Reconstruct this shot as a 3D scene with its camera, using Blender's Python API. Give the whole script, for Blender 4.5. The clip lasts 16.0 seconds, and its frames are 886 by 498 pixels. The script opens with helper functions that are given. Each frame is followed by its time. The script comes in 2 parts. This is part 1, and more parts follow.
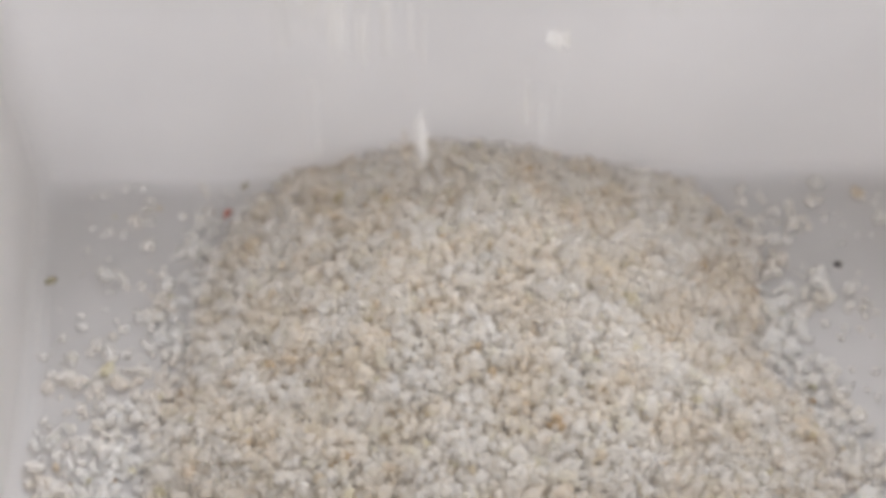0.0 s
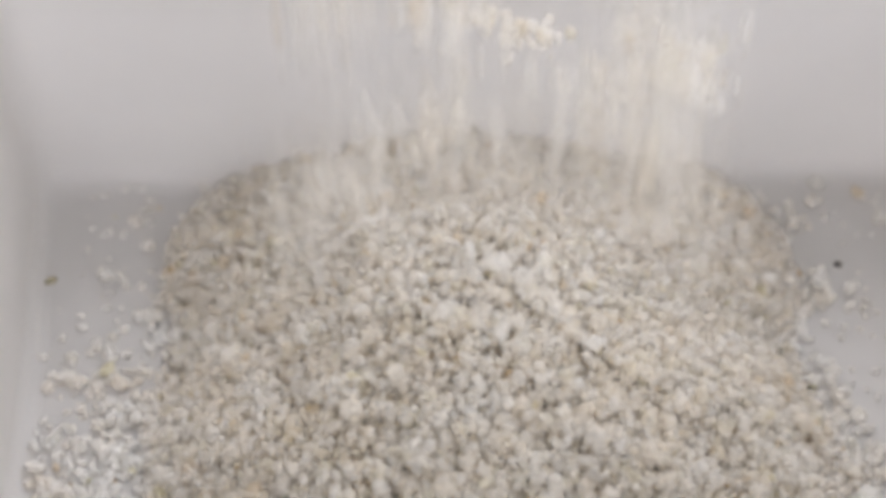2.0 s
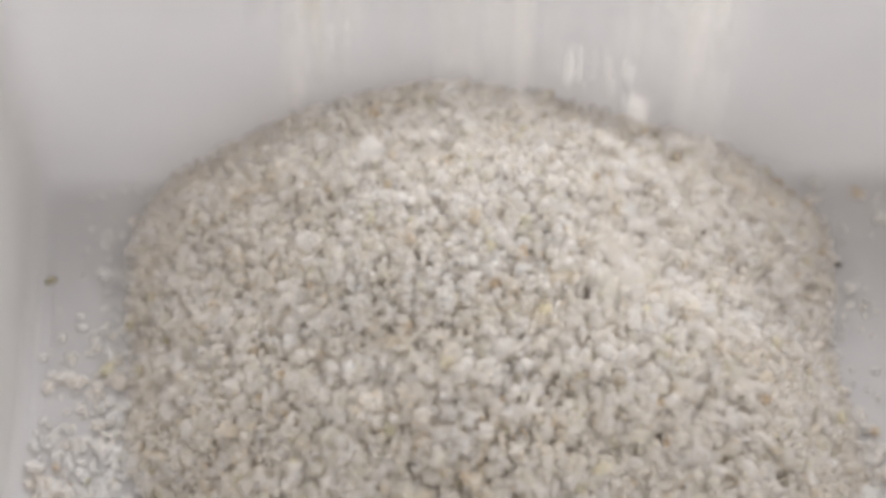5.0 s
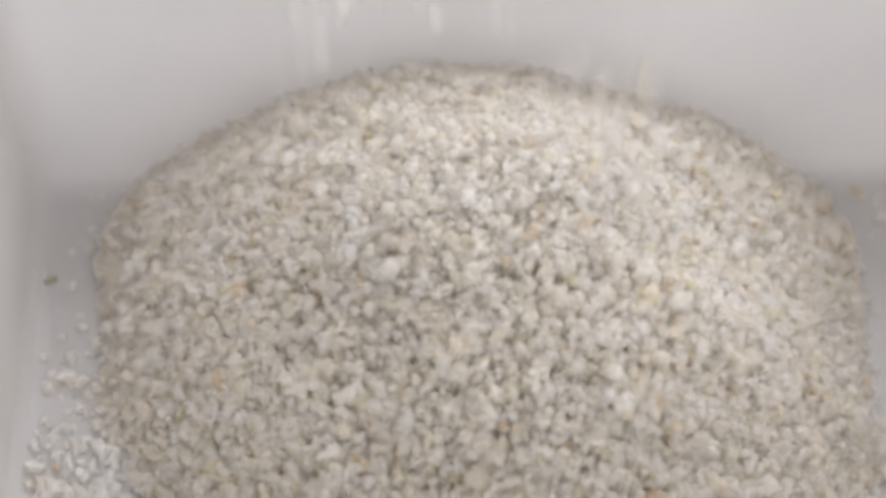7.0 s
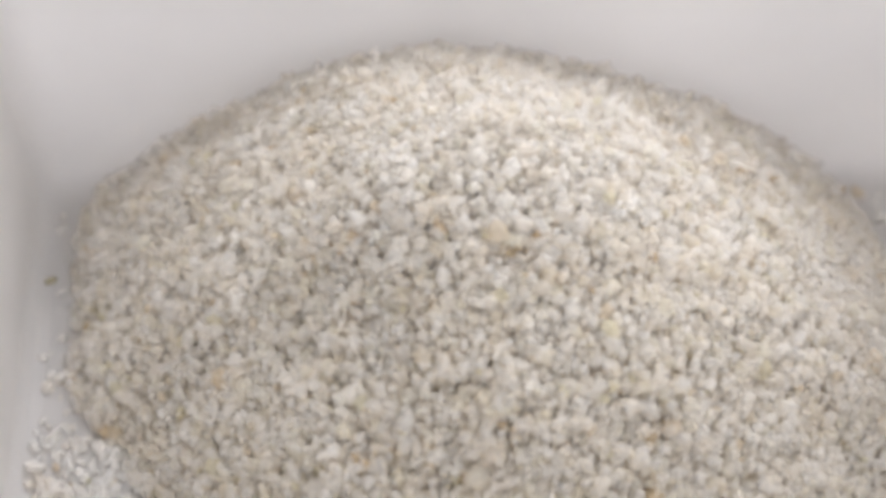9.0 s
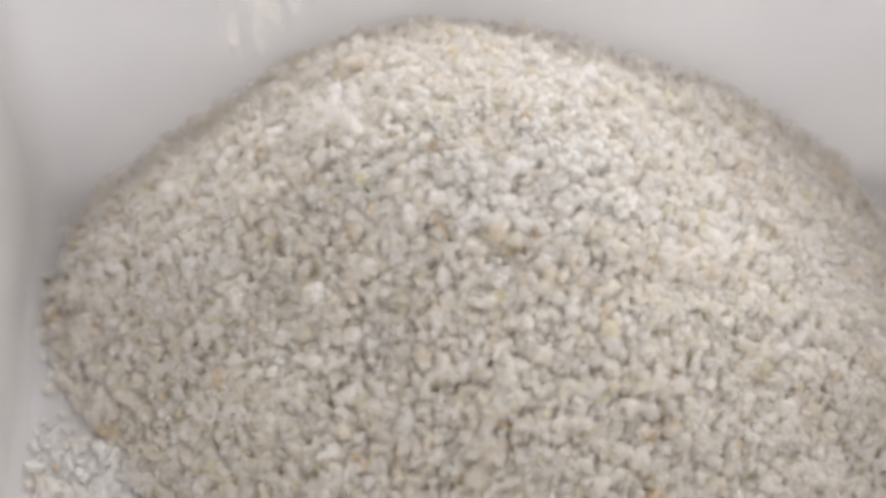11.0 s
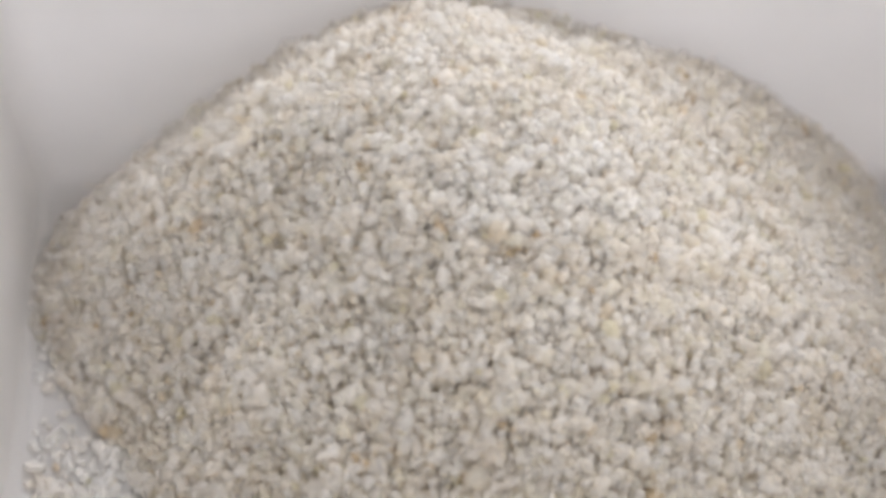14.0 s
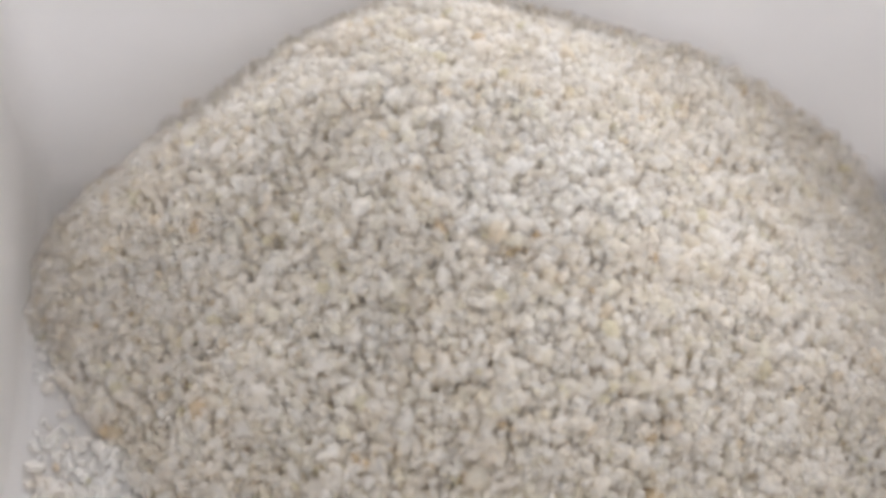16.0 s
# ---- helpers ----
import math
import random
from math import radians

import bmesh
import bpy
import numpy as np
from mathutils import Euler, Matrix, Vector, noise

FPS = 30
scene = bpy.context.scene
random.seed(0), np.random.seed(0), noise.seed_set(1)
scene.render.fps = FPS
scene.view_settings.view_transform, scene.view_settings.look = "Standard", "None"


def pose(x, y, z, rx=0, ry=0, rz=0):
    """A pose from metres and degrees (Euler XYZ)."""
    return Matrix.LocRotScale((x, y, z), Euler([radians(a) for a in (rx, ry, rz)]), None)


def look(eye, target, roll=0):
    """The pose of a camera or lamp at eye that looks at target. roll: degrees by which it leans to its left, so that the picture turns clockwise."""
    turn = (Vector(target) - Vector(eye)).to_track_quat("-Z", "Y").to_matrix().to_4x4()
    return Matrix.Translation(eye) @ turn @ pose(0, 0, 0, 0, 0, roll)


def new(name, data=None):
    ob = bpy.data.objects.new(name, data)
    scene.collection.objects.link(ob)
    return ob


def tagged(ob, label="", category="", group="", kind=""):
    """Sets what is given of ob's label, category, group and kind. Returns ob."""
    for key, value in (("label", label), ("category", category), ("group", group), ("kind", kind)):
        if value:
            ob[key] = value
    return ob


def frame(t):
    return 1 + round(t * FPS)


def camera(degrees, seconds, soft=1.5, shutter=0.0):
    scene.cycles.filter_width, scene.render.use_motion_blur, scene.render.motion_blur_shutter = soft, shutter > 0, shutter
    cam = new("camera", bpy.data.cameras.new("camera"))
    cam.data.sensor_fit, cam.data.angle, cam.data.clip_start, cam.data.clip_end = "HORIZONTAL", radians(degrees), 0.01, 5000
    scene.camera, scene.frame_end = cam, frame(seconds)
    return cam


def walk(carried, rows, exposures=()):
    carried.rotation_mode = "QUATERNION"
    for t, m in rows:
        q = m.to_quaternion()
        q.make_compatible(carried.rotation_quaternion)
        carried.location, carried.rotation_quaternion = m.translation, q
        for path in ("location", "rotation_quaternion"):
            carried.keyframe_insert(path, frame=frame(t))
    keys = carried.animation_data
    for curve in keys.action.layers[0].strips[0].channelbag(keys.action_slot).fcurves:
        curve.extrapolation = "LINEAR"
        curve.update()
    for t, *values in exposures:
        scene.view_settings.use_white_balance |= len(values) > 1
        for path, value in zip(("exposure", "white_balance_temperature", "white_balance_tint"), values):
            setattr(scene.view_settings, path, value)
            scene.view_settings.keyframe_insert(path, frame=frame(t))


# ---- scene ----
# A still camera close above a white plastic box into which pale granules are poured.
cam = camera(28, 16.0, soft=5.0, shutter=0.14)
EYE = pose(0.0, 0.0, 0.26614, 40.0, 0, 0)
walk(cam, [(0, EYE), (16, EYE)],
     exposures=[(0, -0.12), (3.5, -0.10), (7.0, -0.07), (8.2, -0.04), (8.6, 0.0), (9.0, 0.10), (9.4, 0.11), (10.6, 0.05), (11.4, 0.0), (16, 0.0)])
cam.data.dof.use_dof = True
cam.data.dof.focus_distance = 0.298
cam.data.dof.aperture_fstop = 10.5

scene.cycles.max_bounces, scene.cycles.diffuse_bounces, scene.cycles.transmission_bounces = 64, 48, 48
scene.cycles.transparent_max_bounces = 40

# ---- light: daylight through a window behind the box, and an added fill opposite ----
WALL_Y, WIN_X, WIN_Z, WIN_W, WIN_H = 0.95, 0.62, 1.00, 2.1, 1.35
world = bpy.data.worlds.new("sky")
scene.world = world
world.use_nodes = True
wn = world.node_tree.nodes
sky = wn.new("ShaderNodeTexSky")
sky.sky_type, sky.sun_disc = "NISHITA", False
sky.sun_elevation, sky.sun_rotation = radians(40), radians(200)
world.node_tree.links.new(sky.outputs[0], wn["Background"].inputs[0])
wn["Background"].inputs[1].default_value = 0.1

# a weaker fill lamp, added in the opposite wall to lighten the granules' near side
FAR_Y = -1.4


def daylight(name, energy, colour, eye, target):
    lamp = bpy.data.lights.new(name, "AREA")
    lamp.shape, lamp.size, lamp.size_y = "RECTANGLE", WIN_W, WIN_H
    lamp.energy, lamp.color = energy, colour
    new(name, lamp).matrix_basis = look(eye, target)


daylight("north_daylight", 27.5, (1.0, 0.974, 0.998), (WIN_X, WALL_Y + 0.02, WIN_Z), (WIN_X, -1.0, WIN_Z))
daylight("south_fill", 13.0, (1.0, 0.974, 0.998), (WIN_X, FAR_Y - 0.02, WIN_Z), (WIN_X, 1.0, WIN_Z))


# ---- materials ----
def nodes_of(name):
    m = bpy.data.materials.new(name)
    m.use_nodes = True
    nt = m.node_tree
    return m, nt, nt.nodes["Principled BSDF"], nt.nodes["Material Output"]


def ramp(nt, stops, fac, mode="LINEAR"):
    r = nt.nodes.new("ShaderNodeValToRGB")
    r.color_ramp.interpolation = mode
    el = r.color_ramp.elements
    while len(el) < len(stops):
        el.new(0.5)
    for e, (p, c) in zip(el, stops):
        e.position, e.color = p, (*c, 1)
    nt.links.new(fac, r.inputs[0])
    return r.outputs[0]


def noise_tex(nt, scale, detail=3.0, rough=0.55):
    tc = nt.nodes.new("ShaderNodeTexCoord")
    n = nt.nodes.new("ShaderNodeTexNoise")
    n.inputs["Scale"].default_value, n.inputs["Detail"].default_value = scale, detail
    n.inputs["Roughness"].default_value = rough
    nt.links.new(tc.outputs["Object"], n.inputs["Vector"])
    return n.outputs["Fac"]


def bump(nt, height, strength, distance, bsdf):
    b = nt.nodes.new("ShaderNodeBump")
    b.inputs["Strength"].default_value, b.inputs["Distance"].default_value = strength, distance
    nt.links.new(height, b.inputs["Height"])
    nt.links.new(b.outputs[0], bsdf.inputs["Normal"])


def mixed(nt, a, b, fac, mode="MULTIPLY"):
    m = nt.nodes.new("ShaderNodeMix")
    m.data_type, m.blend_type = "RGBA", mode
    m.inputs[0].default_value = fac
    nt.links.new(a, m.inputs[6])
    nt.links.new(b, m.inputs[7])
    return m.outputs[2]


def plain(name, lo, hi, scale, rough, relief=0.2, depth=0.001):
    m, nt, p, _ = nodes_of(name)
    n = noise_tex(nt, scale)
    nt.links.new(ramp(nt, [(0.3, lo), (0.7, hi)], n), p.inputs["Base Color"])
    p.inputs["Roughness"].default_value = rough
    bump(nt, noise_tex(nt, scale * 9), relief, depth, p)
    return m


def granule_material(name, clean, clear_share):
    """Off-white crystal; clean: how much of the creamy tint is missing; clear_share: how much light goes straight through."""
    m, nt, p, out = nodes_of(name)
    geo = nt.nodes.new("ShaderNodeNewGeometry")
    isl = geo.outputs["Random Per Island"]
    stops = [(0.0, (0.957, 0.933, 0.895)), (0.25, (0.974, 0.959, 0.934)), (0.6, (0.984, 0.973, 0.954)),
             (0.88, (0.968, 0.945, 0.905)), (0.955, (0.925, 0.902, 0.80)), (0.988, (0.91, 0.835, 0.745)),
             (1.0, (0.975, 0.962, 0.942))]
    tone = ramp(nt, [(q, [c + (0.992 - c) * clean for c in col]) for q, col in stops], isl)
    mottle = ramp(nt, [(0.30, (0.985, 0.98, 0.965)), (0.65, (1, 1, 1))], noise_tex(nt, 900, 2))
    # patches a centimetre wide, creamier or whiter, and a few husky granules
    info = nt.nodes.new("ShaderNodeObjectInfo")
    tc = nt.nodes.new("ShaderNodeTexCoord")
    shift = nt.nodes.new("ShaderNodeVectorMath")
    shift.operation = "MULTIPLY_ADD"
    shift.inputs[1].default_value = (1, 1, 1)
    nt.links.new(tc.outputs["Object"], shift.inputs[0])
    nt.links.new(info.outputs["Random"], shift.inputs[2])
    patch = nt.nodes.new("ShaderNodeTexNoise")
    patch.inputs["Scale"].default_value, patch.inputs["Detail"].default_value = 105, 2.0
    nt.links.new(shift.outputs[0], patch.inputs["Vector"])
    broad = ramp(nt, [(0.36, (0.985 + 0.01 * clean, 0.958 + 0.02 * clean, 0.910 + 0.05 * clean)), (0.56, (1, 1, 1))], patch.outputs["Fac"])
    odd = nt.nodes.new("ShaderNodeTexWhiteNoise")
    odd.noise_dimensions = "2D"
    pair = nt.nodes.new("ShaderNodeCombineXYZ")
    nt.links.new(isl, pair.inputs[0])
    nt.links.new(info.outputs["Random"], pair.inputs[1])
    nt.links.new(pair.outputs[0], odd.inputs["Vector"])
    husky = ramp(nt, [(0.0, (1, 1, 1)), (0.976, (0.95, 0.88, 0.77)), (0.987, (0.93, 0.91, 0.77)), (0.9945, (0.80, 0.69, 0.54)), (0.9988, (0.30, 0.26, 0.20))],
                 odd.outputs["Value"], "CONSTANT")
    col = mixed(nt, mixed(nt, mixed(nt, tone, mottle, 1.0), broad, 1.0), husky, 1.0)
    nt.links.new(col, p.inputs["Base Color"])
    pick = nt.nodes.new("ShaderNodeTexWhiteNoise")
    pick.noise_dimensions = "1D"
    nt.links.new(isl, pick.inputs["W"])
    gloss = ramp(nt, [(0.0, (0.06, 0.06, 0.06)), (0.05, (0.06, 0.06, 0.06)), (0.08, (0.35, 0.35, 0.35)), (1.0, (0.65, 0.65, 0.65))],
                 pick.outputs["Value"])
    nt.links.new(gloss, p.inputs["Roughness"])
    p.inputs["Specular IOR Level"].default_value = 0.35
    bump(nt, noise_tex(nt, 1800, 2), 0.15, 0.0003, p)
    tr = nt.nodes.new("ShaderNodeBsdfTranslucent")
    nt.links.new(col, tr.inputs["Color"])
    mx = nt.nodes.new("ShaderNodeMixShader")
    mx.inputs[0].default_value = 0.56
    nt.links.new(p.outputs[0], mx.inputs[1])
    nt.links.new(tr.outputs[0], mx.inputs[2])
    # milky crystal: part of the light goes straight through
    glassy = nt.nodes.new("ShaderNodeBsdfTransparent")
    milky = nt.nodes.new("ShaderNodeMixShader")
    milky.inputs[0].default_value = clear_share
    nt.links.new(mx.outputs[0], milky.inputs[1])
    nt.links.new(glassy.outputs[0], milky.inputs[2])
    nt.links.new(milky.outputs[0], out.inputs[0])
    return m


def box_plastic():
    m, nt, p, out = nodes_of("white_plastic")
    stain = ramp(nt, [(0.3, (0.81, 0.80, 0.795)), (0.7, (0.86, 0.85, 0.845))], noise_tex(nt, 22, 4))
    nt.links.new(stain, p.inputs["Base Color"])
    p.inputs["Roughness"].default_value = 0.34
    bump(nt, noise_tex(nt, 260, 3), 0.12, 0.0004, p)
    tr = nt.nodes.new("ShaderNodeBsdfTranslucent")
    nt.links.new(stain, tr.inputs["Color"])
    mx = nt.nodes.new("ShaderNodeMixShader")
    mx.inputs[0].default_value = 0.50
    nt.links.new(p.outputs[0], mx.inputs[1])
    nt.links.new(tr.outputs[0], mx.inputs[2])
    nt.links.new(mx.outputs[0], out.inputs[0])
    return m


GRANULE = granule_material("granule_crystal", 0.20, 0.45)
# same crystal whitened for the floor granules: brighter light put into their colour
LOOSE_LIT = granule_material("lit_loose_granule", 0.7, 0.12)
FRESH = granule_material("poured_granule_crystal", 0.50, 0.28)
PLASTIC = box_plastic()
PAINT = plain("wall_paint", (0.76, 0.75, 0.73), (0.82, 0.81, 0.79), 3, 0.7)
TABLE = plain("laminate", (0.60, 0.58, 0.55), (0.66, 0.64, 0.61), 12, 0.45)
FLOORING = plain("floor_vinyl", (0.34, 0.32, 0.30), (0.42, 0.40, 0.37), 5, 0.5)
FRAME = plain("window_paint", (0.78, 0.78, 0.77), (0.83, 0.83, 0.82), 8, 0.4)
HUSK = plain("dark_husk", (0.03, 0.025, 0.02), (0.07, 0.05, 0.035), 700, 0.6)
RED = plain("red_husk", (0.45, 0.10, 0.06), (0.55, 0.17, 0.10), 700, 0.6)
OLIVE = plain("olive_husk", (0.24, 0.21, 0.07), (0.34, 0.29, 0.12), 700, 0.6)


# ---- structure ----
def link_mesh(name, verts, faces, material, parent=None):
    me = bpy.data.meshes.new(name)
    me.from_pydata([tuple(v) for v in verts], [], [tuple(f) for f in faces])
    me.materials.append(material)
    me.update()
    ob = new(name, me)
    ob.parent = parent
    return ob


def slab(name, lo, hi, material, parent=None, bevel=0.0):
    bm = bmesh.new()
    bmesh.ops.create_cube(bm, size=1)
    for v in bm.verts:
        v.co = Vector([l + (c + 0.5) * (h - l) for l, h, c in zip(lo, hi, v.co)])
    if bevel:
        bmesh.ops.bevel(bm, geom=bm.edges[:], offset=bevel, segments=2, affect="EDGES")
    me = bpy.data.meshes.new(name)
    bm.to_mesh(me)
    bm.free()
    me.materials.append(material)
    ob = new(name, me)
    ob.parent = parent
    return ob


RX, RZ0, RZ1, TH = 1.7, -0.75, 1.75, 0.12


def window_wall(name, win_name, inner, out):
    """A wall with a window opening right through it; out: the way to the outside along y."""
    x0, x1, z0, z1 = WIN_X - WIN_W / 2, WIN_X + WIN_W / 2, WIN_Z - WIN_H / 2, WIN_Z + WIN_H / 2
    xs, zs = [-RX, x0, x1, RX], [RZ0, z0, z1, RZ1]
    verts = [(x, y, z) for y in (inner, inner + out * TH) for z in zs for x in xs]

    def idx(side, j, i):
        return side * 16 + j * 4 + i
    faces = []
    for j in range(3):
        for i in range(3):
            if (i, j) != (1, 1):
                for side in (0, 1):
                    faces.append((idx(side, j, i), idx(side, j, i + 1), idx(side, j + 1, i + 1), idx(side, j + 1, i)))
    for a, b in (((1, 1), (1, 2)), ((1, 2), (2, 2)), ((2, 2), (2, 1)), ((2, 1), (1, 1)),
                 ((0, 0), (0, 3)), ((0, 3), (3, 3)), ((3, 3), (3, 0)), ((3, 0), (0, 0))):
        faces.append((idx(0, *a), idx(1, *a), idx(1, *b), idx(0, *b)))
    tagged(link_mesh(name, verts, faces, PAINT), "plain white painted wall with a window opening", "wall", kind="structure")
    win = tagged(new(win_name), "unseen white painted window frame with a lamp set in it", "window", kind="structure")
    win.location = (WIN_X, inner, z0)
    y0, y1 = sorted((out * 0.05, out * 0.10))
    w = 0.04
    slab("sill", (-WIN_W / 2, y0, 0.001), (WIN_W / 2, y1, w), FRAME, win, 0.004)
    slab("head", (-WIN_W / 2, y0, WIN_H - w), (WIN_W / 2, y1, WIN_H - 0.001), FRAME, win, 0.004)
    for s in (-1, 1):
        xm = s * (WIN_W / 2 - w / 2)
        slab("jamb", (xm - w / 2 + 0.001, y0, w), (xm + w / 2 - 0.001, y1, WIN_H - w), FRAME, win, 0.004)


def room():
    st = dict(kind="structure")
    tagged(slab("floor", (-RX, FAR_Y, RZ0 - TH), (RX, WALL_Y, RZ0), FLOORING), "plain grey vinyl floor", "floor", **st)
    tagged(slab("ceiling", (-RX, FAR_Y, RZ1), (RX, WALL_Y, RZ1 + TH), PAINT), "plain white painted ceiling", "ceiling", **st)
    tagged(slab("wall_west", (-RX - TH, FAR_Y, RZ0), (-RX, WALL_Y, RZ1), PAINT), "plain white painted wall", "wall", **st)
    tagged(slab("wall_east", (RX, FAR_Y, RZ0), (RX + TH, WALL_Y, RZ1), PAINT), "plain white painted wall", "wall", **st)
    window_wall("wall_north", "window_1", WALL_Y, 1)
    # this opening and its frame are made up to hold the added fill lamp
    window_wall("wall_south", "fill_window", FAR_Y, -1)


def table():
    t = tagged(new("table"), "plain light laminate table under the plastic box", "table")
    t.location = (0, 0.2, RZ0)
    slab("tabletop", (-0.6, -0.45, 0.715), (0.6, 0.45, 0.7478), TABLE, t, 0.003)
    for sx in (-1, 1):
        for sy in (-1, 1):
            cx, cy = sx * 0.54, sy * 0.39
            slab("leg", (cx - 0.025, cy - 0.025, 0), (cx + 0.025, cy + 0.025, 0.715), TABLE, t, 0.003)


# ---- the plastic box: rounded corners, a filleted foot, walls that lean out, a rolled rim ----
FOOT = [(-0.08095, 0.24135), (0.1080, 0.2453), (0.0980, 0.0750), (-0.0700, 0.0750)]
RIM_Z = 0.056


def ring(grow, z, radius, steps=8):
    """The box's plan, pushed out by grow and rounded at the corners, at the height z."""
    pts = [Vector(p) for p in FOOT]
    n = len(pts)
    lines = []
    for i in range(n):
        a, b = pts[i], pts[(i + 1) % n]
        d = (b - a).normalized()
        out = Vector((-d.y, d.x))
        lines.append((a + out * grow, d))
    corners = []
    for i in range(n):
        (p, d), (q, e) = lines[i - 1], lines[i]
        k = ((q.x - p.x) * e.y - (q.y - p.y) * e.x) / (d.x * e.y - d.y * e.x)
        corners.append(p + d * k)
    loop = []
    for i in range(n):
        d, e = lines[i - 1][1], lines[i][1]
        c = corners[i]
        cut = radius * math.tan(d.angle(e) / 2)
        a, b = c - d * cut, c + e * cut
        for k in range(steps + 1):
            u = k / steps
            q = a * (1 - u) ** 2 + c * 2 * u * (1 - u) + b * u ** 2
            loop.append((q.x, q.y, z))
    return loop


def plastic_box():
    th, lean, fil = 0.0022, 0.05, 0.0045
    rows = [ring(-0.012, 0.0, 0.004)]
    for k in range(7):
        a = k / 6 * math.pi / 2
        rows.append(ring(-fil + fil * math.sin(a), fil - fil * math.cos(a), 0.007))
    for z in (0.02, 0.036, RIM_Z - 0.004):
        rows.append(ring((z - fil) * lean, z, 0.008))
    g = (RIM_Z - fil) * lean
    for k in range(5):
        a = k / 4 * math.pi
        rows.append(ring(g + 0.002 - 0.002 * math.cos(a), RIM_Z - 0.002 + 0.002 * math.sin(a), 0.010))
    rows.append(ring(g + 0.004, RIM_Z - 0.007, 0.011))
    rows.append(ring(g + th - 0.0003, RIM_Z - 0.007, 0.010))
    rows.append(ring(th + 0.0005, 0.004, 0.009))
    rows.append(ring(th - 0.002, -0.0020, 0.008))
    box = tagged(new("plastic_box"), "open white plastic box on the table, dusted with granules", "box")
    n = len(rows[0])

    def shell(name, first, last, caps=()):
        part_rows = rows[first:last + 1]
        verts = [v for r in part_rows for v in r]
        faces = [(j * n + i, j * n + (i + 1) % n, (j + 1) * n + (i + 1) % n, (j + 1) * n + i)
                 for j in range(len(part_rows) - 1) for i in range(n)]
        for row in caps:
            faces.append(tuple(range(row * n, row * n + n)))
        ob = link_mesh(name, verts, faces, PLASTIC, box)
        for f in ob.data.polygons:
            f.use_smooth = len(f.vertices) == 4
        return ob
    top = len(rows) - 9      # where the wall passes into the rolled rim
    shell("base", 0, 1, (0,))
    shell("side_wall", 1, top)
    shell("rim", top, len(rows) - 3)
    shell("outer_wall", len(rows) - 3, len(rows) - 1, (2,))
    return box


# ---- the heap: its surface rises as granules are poured on ----
LEDGE = 0.002
# seconds: height, steepness of the crown, its middle in x and y
CROWN = {0.0: (0.0199, 1.70, 0.0068, 0.1981), 1.5: (0.0221, 1.45, 0.0069, 0.1973), 3.5: (0.0363, 1.90, 0.0083, 0.1947),
         6.5: (0.0461, 1.80, 0.0077, 0.1949), 9.0: (0.0527, 1.56, 0.0072, 0.1955), 12.0: (0.0562, 1.55, 0.0010, 0.2100),
         16.0: (0.0584, 1.58, -0.0005, 0.2120)}
# seconds: its reach in millimetres every 30 degrees, from the right round by the back
REACH = {0.0: (52.3, 58.1, 56.9, 60.9, 58.7, 55.7, 53.3, 66.5, 72.4, 74.9, 75.9, 71.4),
         1.5: (56.8, 65.0, 62.8, 65.2, 63.5, 64.9, 55.5, 65.8, 73.0, 76.3, 76.6, 71.4),
         3.5: (61.0, 70.0, 66.2, 73.2, 75.3, 72.0, 63.1, 67.5, 75.0, 77.3, 76.4, 71.5),
         6.5: (68.1, 78.3, 77.4, 78.6, 83.8, 79.8, 69.9, 66.5, 75.0, 77.2, 76.6, 74.2),
         9.0: (82.9, 82.6, 85.6, 88.5, 94.0, 86.2, 77.0, 62.0, 69.0, 75.3, 76.7, 78.9),
         12.0: (86.8, 90.4, 82.5, 85.1, 83.5, 71.9, 79.4, 63.5, 80.0, 84.3, 79.0, 80.6),
         16.0: (88.2, 94.0, 84.6, 88.1, 79.5, 71.4, 80.2, 64.0, 79.0, 85.2, 82.1, 82.9)}
MARKS = list(CROWN)
TIMES = np.linspace(0, 16, 641)
CROWN_AT = np.stack([np.interp(TIMES, MARKS, [CROWN[k][i] for k in MARKS]) for i in range(4)], 1)
REACH_AT = np.stack([np.interp(TIMES, MARKS, [REACH[k][i] / 1000 for k in MARKS]) for i in range(12)], 1)
rng = np.random.default_rng(7)


def uneven(x, y):
    p = Vector((x * 48, y * 48, 1.7))
    return 0.0026 * noise.noise(p) + 0.0012 * noise.noise(p * 3.1)


def reach(turn, k):
    """The heap's reach in the direction turn (radians) at the steps k of TIMES."""
    u = (turn % (2 * math.pi)) / (math.pi / 6)
    i = np.floor(u).astype(int) % 12
    f = u - np.floor(u)
    f = f * f * (3 - 2 * f)
    return REACH_AT[k, i] * (1 - f) + REACH_AT[k, (i + 1) % 12] * f


ALL = np.arange(641)


def domes(x, y, k):
    tall, power, cx, cy = CROWN_AT[k].T
    rho = np.hypot(x - cx, y - cy) / reach(np.arctan2(y - cy, x - cx), k)
    return np.where(rho < 1, tall * (1 - np.minimum(rho, 1) ** power) + LEDGE, -0.01)


def step_of(t):
    return np.array([min(max(int(round(t * 40)), 0), 640)])


def crown(t):
    """The middle of the crest at t seconds."""
    return CROWN_AT[step_of(t)[0], 2:4]


def height(x, y, t):
    """The height of the heap's surface above the box's floor at t seconds."""
    return float(domes(x, y, step_of(t))[0]) + uneven(x, y)


def rising(x, y):
    """The same for all of TIMES; what has come to lie there stays."""
    return np.maximum.accumulate(domes(x, y, ALL)) + uneven(x, y)


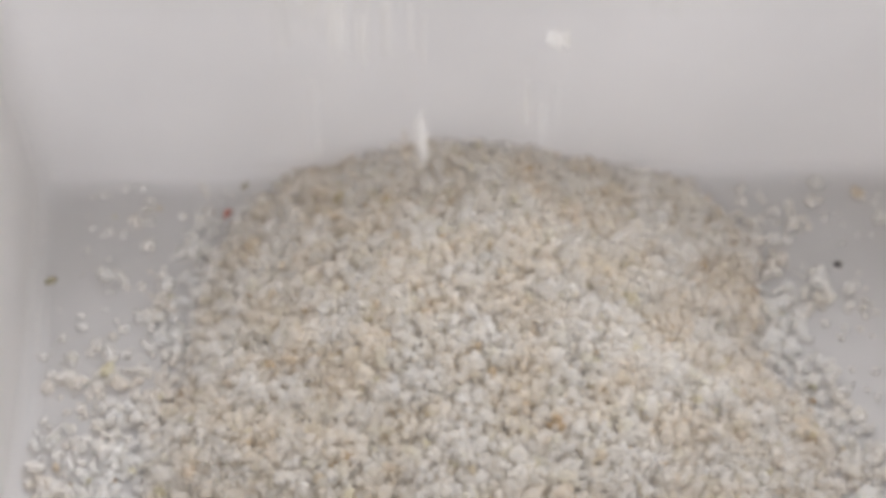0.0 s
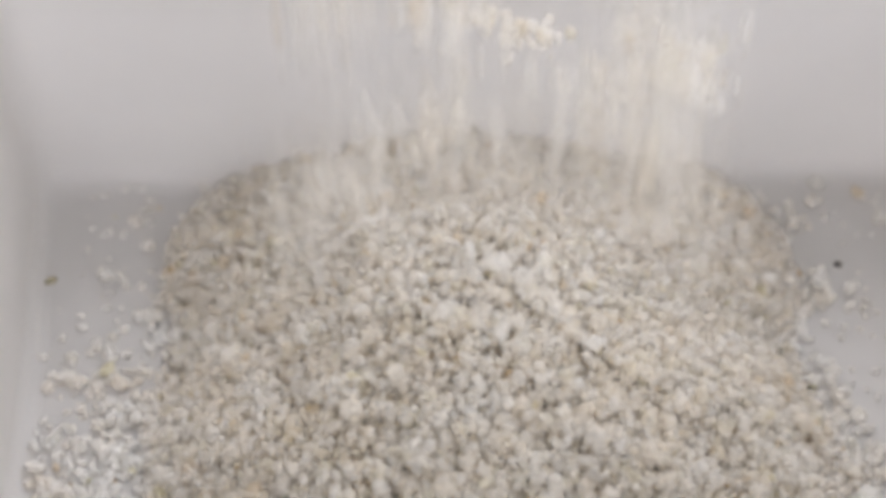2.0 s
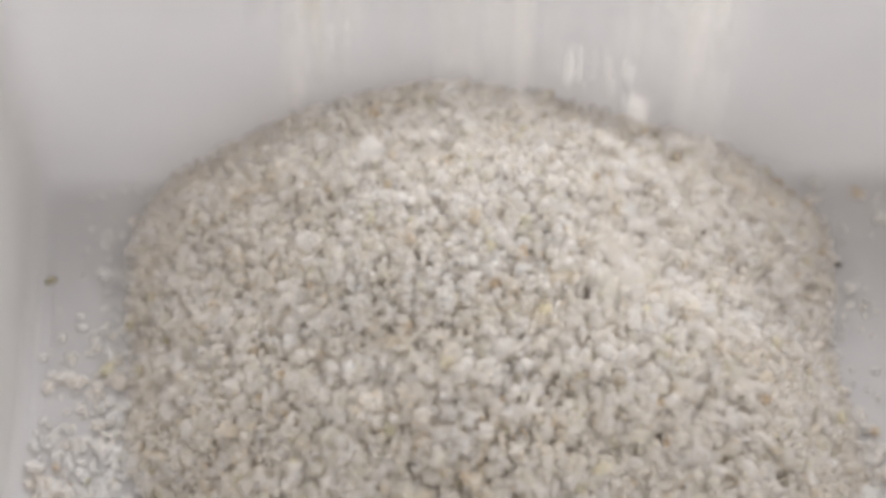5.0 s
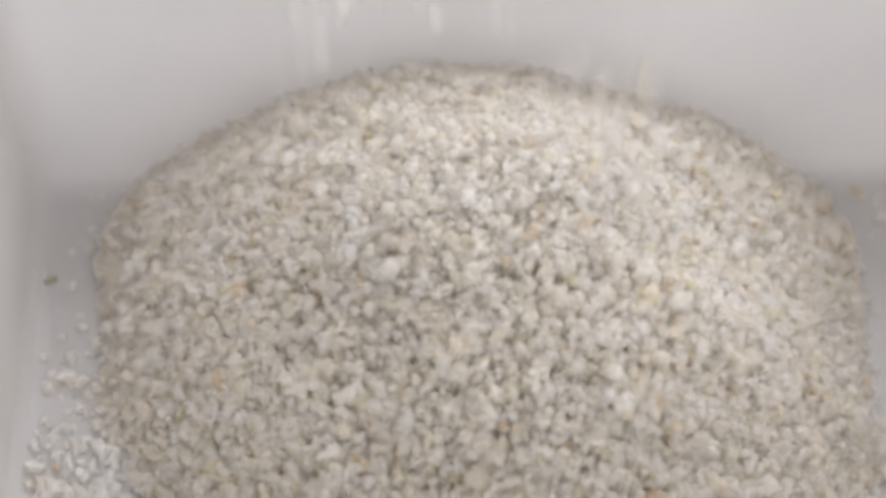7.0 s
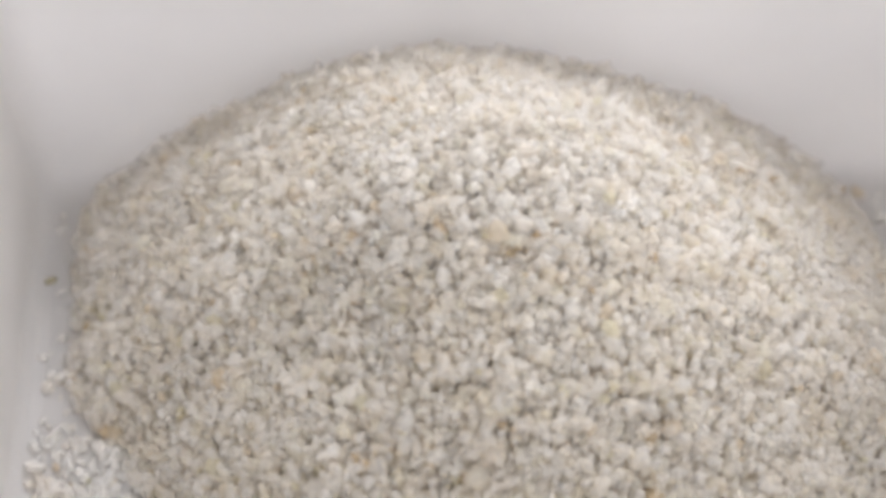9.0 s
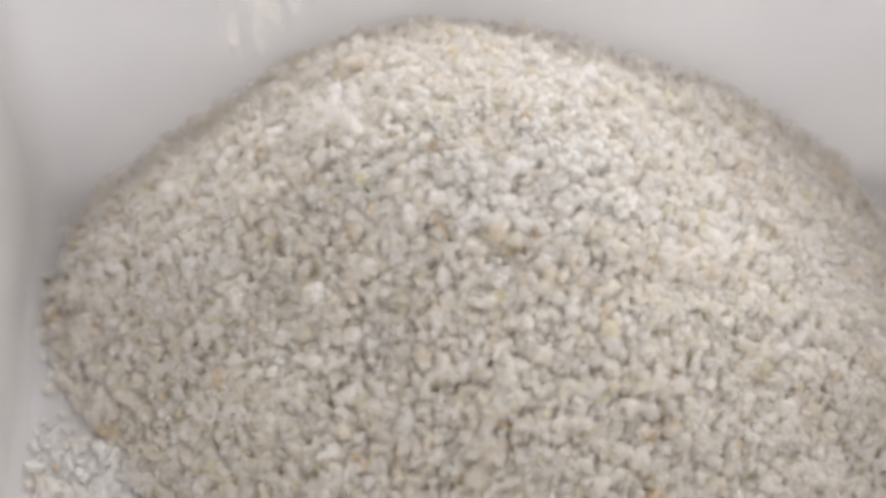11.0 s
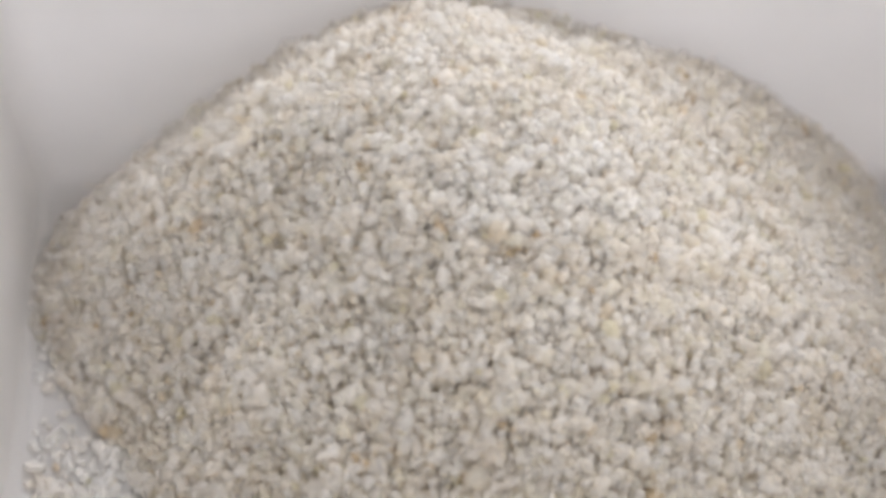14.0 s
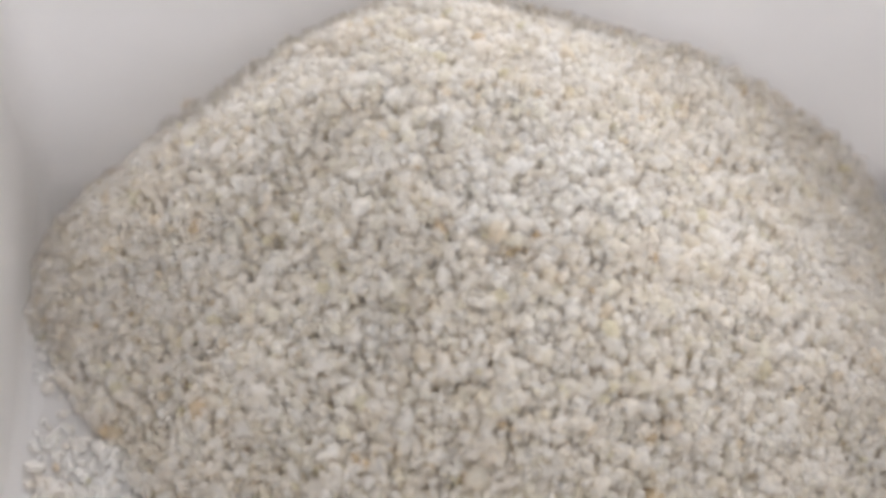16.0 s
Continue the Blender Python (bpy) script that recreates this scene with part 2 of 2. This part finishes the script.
def in_box(x, y, z, gap=0.0012):
    room_left = z * 0.05 - gap
    for i in range(4):
        (ax, ay), (bx, by) = FOOT[i], FOOT[(i + 1) % 4]
        ln = math.hypot(bx - ax, by - ay)
        if ((y - ay) * (bx - ax) - (x - ax) * (by - ay)) / ln > room_left:
            return False
    return True


def base_solids():
    """Two plain forms that granules are broken from: a rounded one and a blocky one."""
    g = (1 + 5 ** 0.5) / 2
    v = np.array([(-1, g, 0), (1, g, 0), (-1, -g, 0), (1, -g, 0), (0, -1, g), (0, 1, g), (0, -1, -g), (0, 1, -g),
                  (g, 0, -1), (g, 0, 1), (-g, 0, -1), (-g, 0, 1)], float)
    v /= np.linalg.norm(v[0])
    f = np.array([(0, 11, 5), (0, 5, 1), (0, 1, 7), (0, 7, 10), (0, 10, 11), (1, 5, 9), (5, 11, 4), (11, 10, 2),
                  (10, 7, 6), (7, 1, 8), (3, 9, 4), (3, 4, 2), (3, 2, 6), (3, 6, 8), (3, 8, 9), (4, 9, 5),
                  (2, 4, 11), (6, 2, 10), (8, 6, 7), (9, 8, 1)])
    c = np.array([(x, y, z) for z in (-1, 1) for y in (-1, 1) for x in (-1, 1)], float) / 3 ** 0.5
    h = np.array([(0, 2, 3), (0, 3, 1), (4, 5, 7), (4, 7, 6), (0, 1, 5), (0, 5, 4), (2, 6, 7), (2, 7, 3),
                  (0, 4, 6), (0, 6, 2), (1, 3, 7), (1, 7, 5)])
    return (v, f), (c, h)


ROUND, BLOCKY = base_solids()


def turns(n):
    q = rng.normal(size=(n, 4))
    q /= np.linalg.norm(q, axis=1)[:, None]
    w, x, y, z = q.T
    return np.stack([np.stack([1 - 2 * (y * y + z * z), 2 * (x * y - z * w), 2 * (x * z + y * w)], -1),
                     np.stack([2 * (x * y + z * w), 1 - 2 * (x * x + z * z), 2 * (y * z - x * w)], -1),
                     np.stack([2 * (x * z - y * w), 2 * (y * z + x * w), 1 - 2 * (x * x + y * y)], -1)], 1)


def granule_mesh(name, places, radii, material, rounded=0.25):
    """One mesh of broken granules at the given places; rounded: the share of rounded ones."""
    places, radii = np.asarray(places, float), np.asarray(radii, float)
    pick = rng.random(len(places)) < rounded
    if not pick.any() and len(places) == 1:
        pick[:] = True
    verts, tris, base = [], [], 0
    for (bv, bf), mask, rough in ((ROUND, pick, 0.34), (BLOCKY, ~pick, 0.26)):
        n = int(mask.sum())
        if not n:
            continue
        shape = bv[None] * (1 + rng.uniform(-rough, rough, (n, len(bv), 1)))
        shape = shape * rng.uniform(0.65, 1.35, (n, 1, 3))
        v = np.einsum("nij,nkj->nki", turns(n), shape) * radii[mask][:, None, None] + places[mask][:, None]
        verts.append(v.reshape(-1, 3))
        tris.append((bf[None] + (np.arange(n) * len(bv))[:, None, None]).reshape(-1, 3) + base)
        base += n * len(bv)
    v, f = np.concatenate(verts), np.concatenate(tris)
    me = bpy.data.meshes.new(name)
    me.vertices.add(len(v))
    me.vertices.foreach_set("co", v.reshape(-1).astype(np.float32))
    me.loops.add(len(f) * 3)
    me.loops.foreach_set("vertex_index", f.reshape(-1).astype(np.int32))
    me.polygons.add(len(f))
    me.polygons.foreach_set("loop_start", (np.arange(len(f)) * 3).astype(np.int32))
    me.materials.append(material)
    me.update(calc_edges=True)
    # most granules are worn soft, the others still show some flat crystal faces
    me.attributes.new("sharp_face", "BOOLEAN", "FACE").data.foreach_set("value", rng.random(len(f)) < 0.22)
    return me


GRAIN = 0.00083


def radii_of(n):
    return np.clip(rng.lognormal(math.log(GRAIN), 0.38, n), 0.00040, 0.0016)


def heap_core(parent):
    """The packed inside of the heap as it lies at the start, a little under its outer granules."""
    n, m = 96, 28
    cx, cy = (float(v) for v in crown(0))
    verts, faces = [(cx, cy, height(cx, cy, 0) - 0.0024)], []
    for j in range(1, m + 1):
        for i in range(n):
            a = 2 * math.pi * i / n
            r = 0.97 * float(reach(a, step_of(0))[0]) * j / m
            x, y = cx + r * math.cos(a), min(cy + r * math.sin(a), 0.2395)
            verts.append((x, y, max(height(x, y, 0) - 0.0024, 0.0002)))
    for i in range(n):
        faces.append((0, 1 + i, 1 + (i + 1) % n))
    for j in range(m - 1):
        for i in range(n):
            a, b = 1 + j * n + i, 1 + j * n + (i + 1) % n
            faces.append((a, a + n, b + n, b))
    return link_mesh("packed_core", verts, faces, GRANULE, parent)


POURED = []   # each moving clump with its resting place and the time at which it comes to rest
STEP, LAYER, PATCH, CLUMP = 0.00124, 0.00106, 0.0125, 60


def granules_of_heap(parent):
    """The heap is packed column by column. What lies there at the start is its still skin; the rest
    comes down later, in loose clumps of granules that are scattered over a patch of the surface."""
    still, later = [], {}
    for gx in np.arange(-0.088, 0.108, STEP):
        for j, gy in enumerate(np.arange(0.118, 0.247, STEP)):
            x, y = gx + (j % 2) * STEP / 2 + rng.uniform(-0.4, 0.4) * STEP, gy + rng.uniform(-0.4, 0.4) * STEP
            if y < 0.146 and rng.random() < 0.4:
                continue
            up = rising(x, y)
            if up[-1] < 0.0004:
                continue
            e = 0.002
            steep = math.hypot(height(x + e, y, 16) - height(x - e, y, 16), height(x, y + e, 16) - height(x, y - e, 16)) / (2 * e)
            rise = LAYER * math.sqrt(1 + min(steep, 1.2) ** 2)
            z = max(up[0], 0.0) + rng.uniform(0, 1) * rise
            if up[0] > 0:
                for k in (1, 2, 3):
                    if z - k * rise > 0.0001 and in_box(x, y, z):
                        still.append((x, y, z - k * rise))
            while z < up[-1]:
                if z > 0.0002 and in_box(x, y, z):
                    t = float(TIMES[min(int(np.searchsorted(up, z)), 640)])
                    key = (round((x + rng.normal() * 0.0035) / PATCH), round((y + rng.normal() * 0.0035) / PATCH))
                    later.setdefault(key, []).append((t, x, y, z))
                z += rise * rng.uniform(0.92, 1.08)
    ob = new("granule_skin", granule_mesh("granule_skin", still, radii_of(len(still)), GRANULE))
    ob.parent = parent
    tagged(ob, kind="stuff")
    for sites in later.values():
        sites.sort()
        k = 0
        while k < len(sites):
            n = int(rng.integers(CLUMP - 10, CLUMP + 10))
            # only what comes to rest within a short while goes down together
            span = 0.45 if sites[k][0] < 11.5 else 1.4
            group = [g for g in sites[k:k + n] if g[0] - sites[k][0] < span]
            add_clump(parent, [g[1:] for g in group], group[len(group) // 2][0])
            k += len(group)


def add_clump(parent, pts, t, material=None, size=1.0):
    pts = np.array(pts)
    mid = pts.mean(axis=0)
    ob = new("granule_clump", granule_mesh("granule_clump", pts - mid, radii_of(len(pts)) * size, material or GRANULE))
    ob.parent = parent
    ob.location = mid
    POURED.append((ob, mid, t))


def stream(parent):
    """Single granules and small groups that drop on the crest all along the pour."""
    t = 0.0
    while t < 15.7:
        t += rng.exponential(float(np.interp(t, [0, 9, 11.5, 13, 16], [0.0048, 0.0052, 0.010, 0.05, 0.13])))
        mx, my = crown(t)
        cx, cy = mx + rng.uniform(-0.024, 0.022), my + rng.uniform(-0.010, 0.016)
        pts = []
        for _ in range(rng.integers(3, 8)):
            x, y = cx + rng.normal() * 0.0017, cy + rng.normal() * 0.0017
            pts.append((x, y, height(x, y, t) + rng.uniform(-0.0006, 0.0005)))
        add_clump(parent, pts, t, FRESH, 0.95)


def rolled_granules(parent):
    """Granules that roll on past the heap's foot while it grows."""
    for _ in range(160):
        t = rng.uniform(0.2, 13.5)
        a = rng.uniform(0, math.pi * 2)
        mx, my = crown(t)
        r = float(reach(a, step_of(t))[0]) + 0.001 + rng.exponential(0.0030)
        x0, y0 = mx + r * math.cos(a), my + r * math.sin(a)
        pts = []
        for _ in range(rng.integers(2, 7)):
            x, y = x0 + rng.normal() * 0.003, y0 + rng.normal() * 0.003
            if in_box(x, y, 0, 0.002):
                pts.append((x, y, 0.0007))
        if pts:
            add_clump(parent, pts, t, LOOSE_LIT)


FLECKS = ((0.07664, 0.21916, 0.0010, -20, HUSK, "tiny dark husk fleck on the white plastic"),
          (-0.0429, 0.23226, 0.0012, 70, RED, "tiny red husk fleck among loose granules"),
          (-0.0398, 0.2395, 0.0013, 40, OLIVE, "tiny olive husk fleck on the white plastic"),
          (-0.07549, 0.21494, 0.0013, 40, OLIVE, "tiny olive husk fleck on the white plastic"))


def clear(x, y):
    return all(math.hypot(x - f[0], y - f[1]) > 0.0028 for f in FLECKS)


def scattered():
    """Loose granules on the box's floor round the heap."""
    pts, rad = [], []
    while len(pts) < 2700:
        a = rng.uniform(0, 2 * math.pi)
        front = max(0.0, -math.sin(a - 0.35 * math.cos(a)))
        if rng.random() > 0.30 + 0.7 * front:
            continue
        mx, my = crown(0)
        r = float(reach(a, step_of(0))[0]) - 0.001 + rng.exponential(0.0065 + 0.005 * front)
        x, y = mx + r * math.cos(a), my + r * math.sin(a)
        for _ in range(rng.integers(1, 5)):
            px, py = x + rng.normal() * 0.0016, y + rng.normal() * 0.0016
            if in_box(px, py, 0, 0.003) and clear(px, py):
                s = float(np.clip(rng.lognormal(math.log(0.00088), 0.35), 0.0003, 0.0016))
                pts.append((px, py, s * 0.7))
                rad.append(s)
    for _ in range(150):
        px, py = -0.0665 + rng.normal() * 0.006, 0.171 + rng.normal() * 0.008
        if in_box(px, py, 0, 0.003):
            s = float(np.clip(rng.lognormal(math.log(0.0008), 0.35), 0.0003, 0.0014))
            pts.append((px, py, s * 0.7))
            rad.append(s)
    ob = new("scattered_granules", granule_mesh("scattered_granules", pts, rad, LOOSE_LIT))
    return tagged(ob, "loose off-white granules scattered on the white plastic floor", "granules", kind="stuff")


def loose_granules():
    """Single granules that lie well apart from the heap on the box's bare floor."""
    shapes = [granule_mesh("loose_granule", [(0, 0, 0)], [1.0], LOOSE_LIT) for _ in range(12)]
    mx, my = crown(0)
    count = 0
    while count < 280:
        x, y = rng.uniform(-0.080, 0.107), rng.uniform(0.120, 0.243)
        away = math.hypot(x - mx, y - my) - float(reach(math.atan2(y - my, x - mx), step_of(0))[0])
        if away < 0.004 or not in_box(x, y, 0, 0.003) or not clear(x, y):
            continue
        size = float(np.clip(rng.lognormal(math.log(0.00076), 0.35), 0.0004, 0.0014))
        ob = tagged(new("loose_granule", shapes[count % 12]), "single off-white granule on the white plastic floor", "granule", "loose granules on the box floor")
        ob.matrix_basis = pose(x, y, size * 0.62, 0, 0, rng.uniform(0, 360)) @ Matrix.Scale(size, 4)
        count += 1


def flecks():
    for x, y, ln, turn, mat_, label in FLECKS:
        me = granule_mesh("husk_fleck", [(0, 0, 0)], [1.0], mat_)
        me.transform(Matrix.Diagonal((ln, ln * 0.42, ln * 0.40, 1)))
        ob = tagged(new("husk_fleck", me), label, "fleck")
        ob.matrix_basis = pose(x, y, ln * 0.38, 0, 0, turn)


def motions():
    """Each clump falls from the pour, meets the crest, slides down the heap and stays."""
    for ob, rest, t in POURED:
        rx, ry, rz = (float(v) for v in rest)
        above = rng.uniform(0.55, 0.85)
        mx, my = (float(v) for v in crown(t))
        sx = mx + float(np.clip(rx - mx + rng.normal() * 0.006, -0.026, 0.026))
        sy = my + float(np.clip(ry - my + rng.normal() * 0.004, -0.030, 0.018))
        run = math.hypot(rx - sx, ry - sy)
        end = min(max(t, 0.02), 15.9)
        slide = run / 0.20
        fall = rng.uniform(0.10, 0.17)
        spin = [rng.uniform(-25, 25) for _ in range(3)]
        stay = pose(rx, ry, rz)
        start = end - slide - fall
        rows = []
        if run < 0.006:
            drop = rng.uniform(0.035, 0.065)
            path = [(end - fall - 0.034, pose(rx, ry, above, *spin)), (end - 0.067, pose(rx, ry, rz + drop * 2.4, *[a * 0.5 for a in spin])),
                    (end - 0.034, pose(rx, ry, rz + drop, *[a * 0.3 for a in spin])), (end, stay)]
        else:
            mx, my = (sx + rx) / 2, (sy + ry) / 2
            ts = max(end, 0)
            crest = pose(sx, sy, max(height(sx, sy, ts), 0) - 0.0012, *[a * 0.4 for a in spin])
            over = pose(sx, sy, max(height(sx, sy, ts), 0) + rng.uniform(0.05, 0.10), *[a * 0.6 for a in spin])
            mid = pose(mx, my, max(height(mx, my, ts), 0) - 0.0002, *[a * 0.15 for a in spin])
            path = [(start, pose(sx, sy, above, *spin)), (start + fall - 0.034, over), (start + fall, crest), (start + fall + slide / 2, mid), (end, stay)]
        used = set()
        if path[0][0] > 0.001:
            rows, used = [(0.0, path[0][1])], {frame(0.0)}
        for s, m in path:
            if frame(s) not in used:
                rows.append((s, m))
                used.add(frame(s))
        if frame(rows[-1][0]) < frame(end) or rows[-1][1] != stay:
            rows.append((rows[-1][0] + 0.05, stay))
        rows.append((16.0, stay))
        walk(ob, rows)


room()
table()
plastic_box()
heap = tagged(new("granule_heap"), "growing heap of off-white crystalline granules in the plastic box", "granules", kind="stuff")
scattered()
loose_granules()
flecks()
heap_core(heap)
granules_of_heap(heap)
rolled_granules(heap)
stream(heap)
motions()
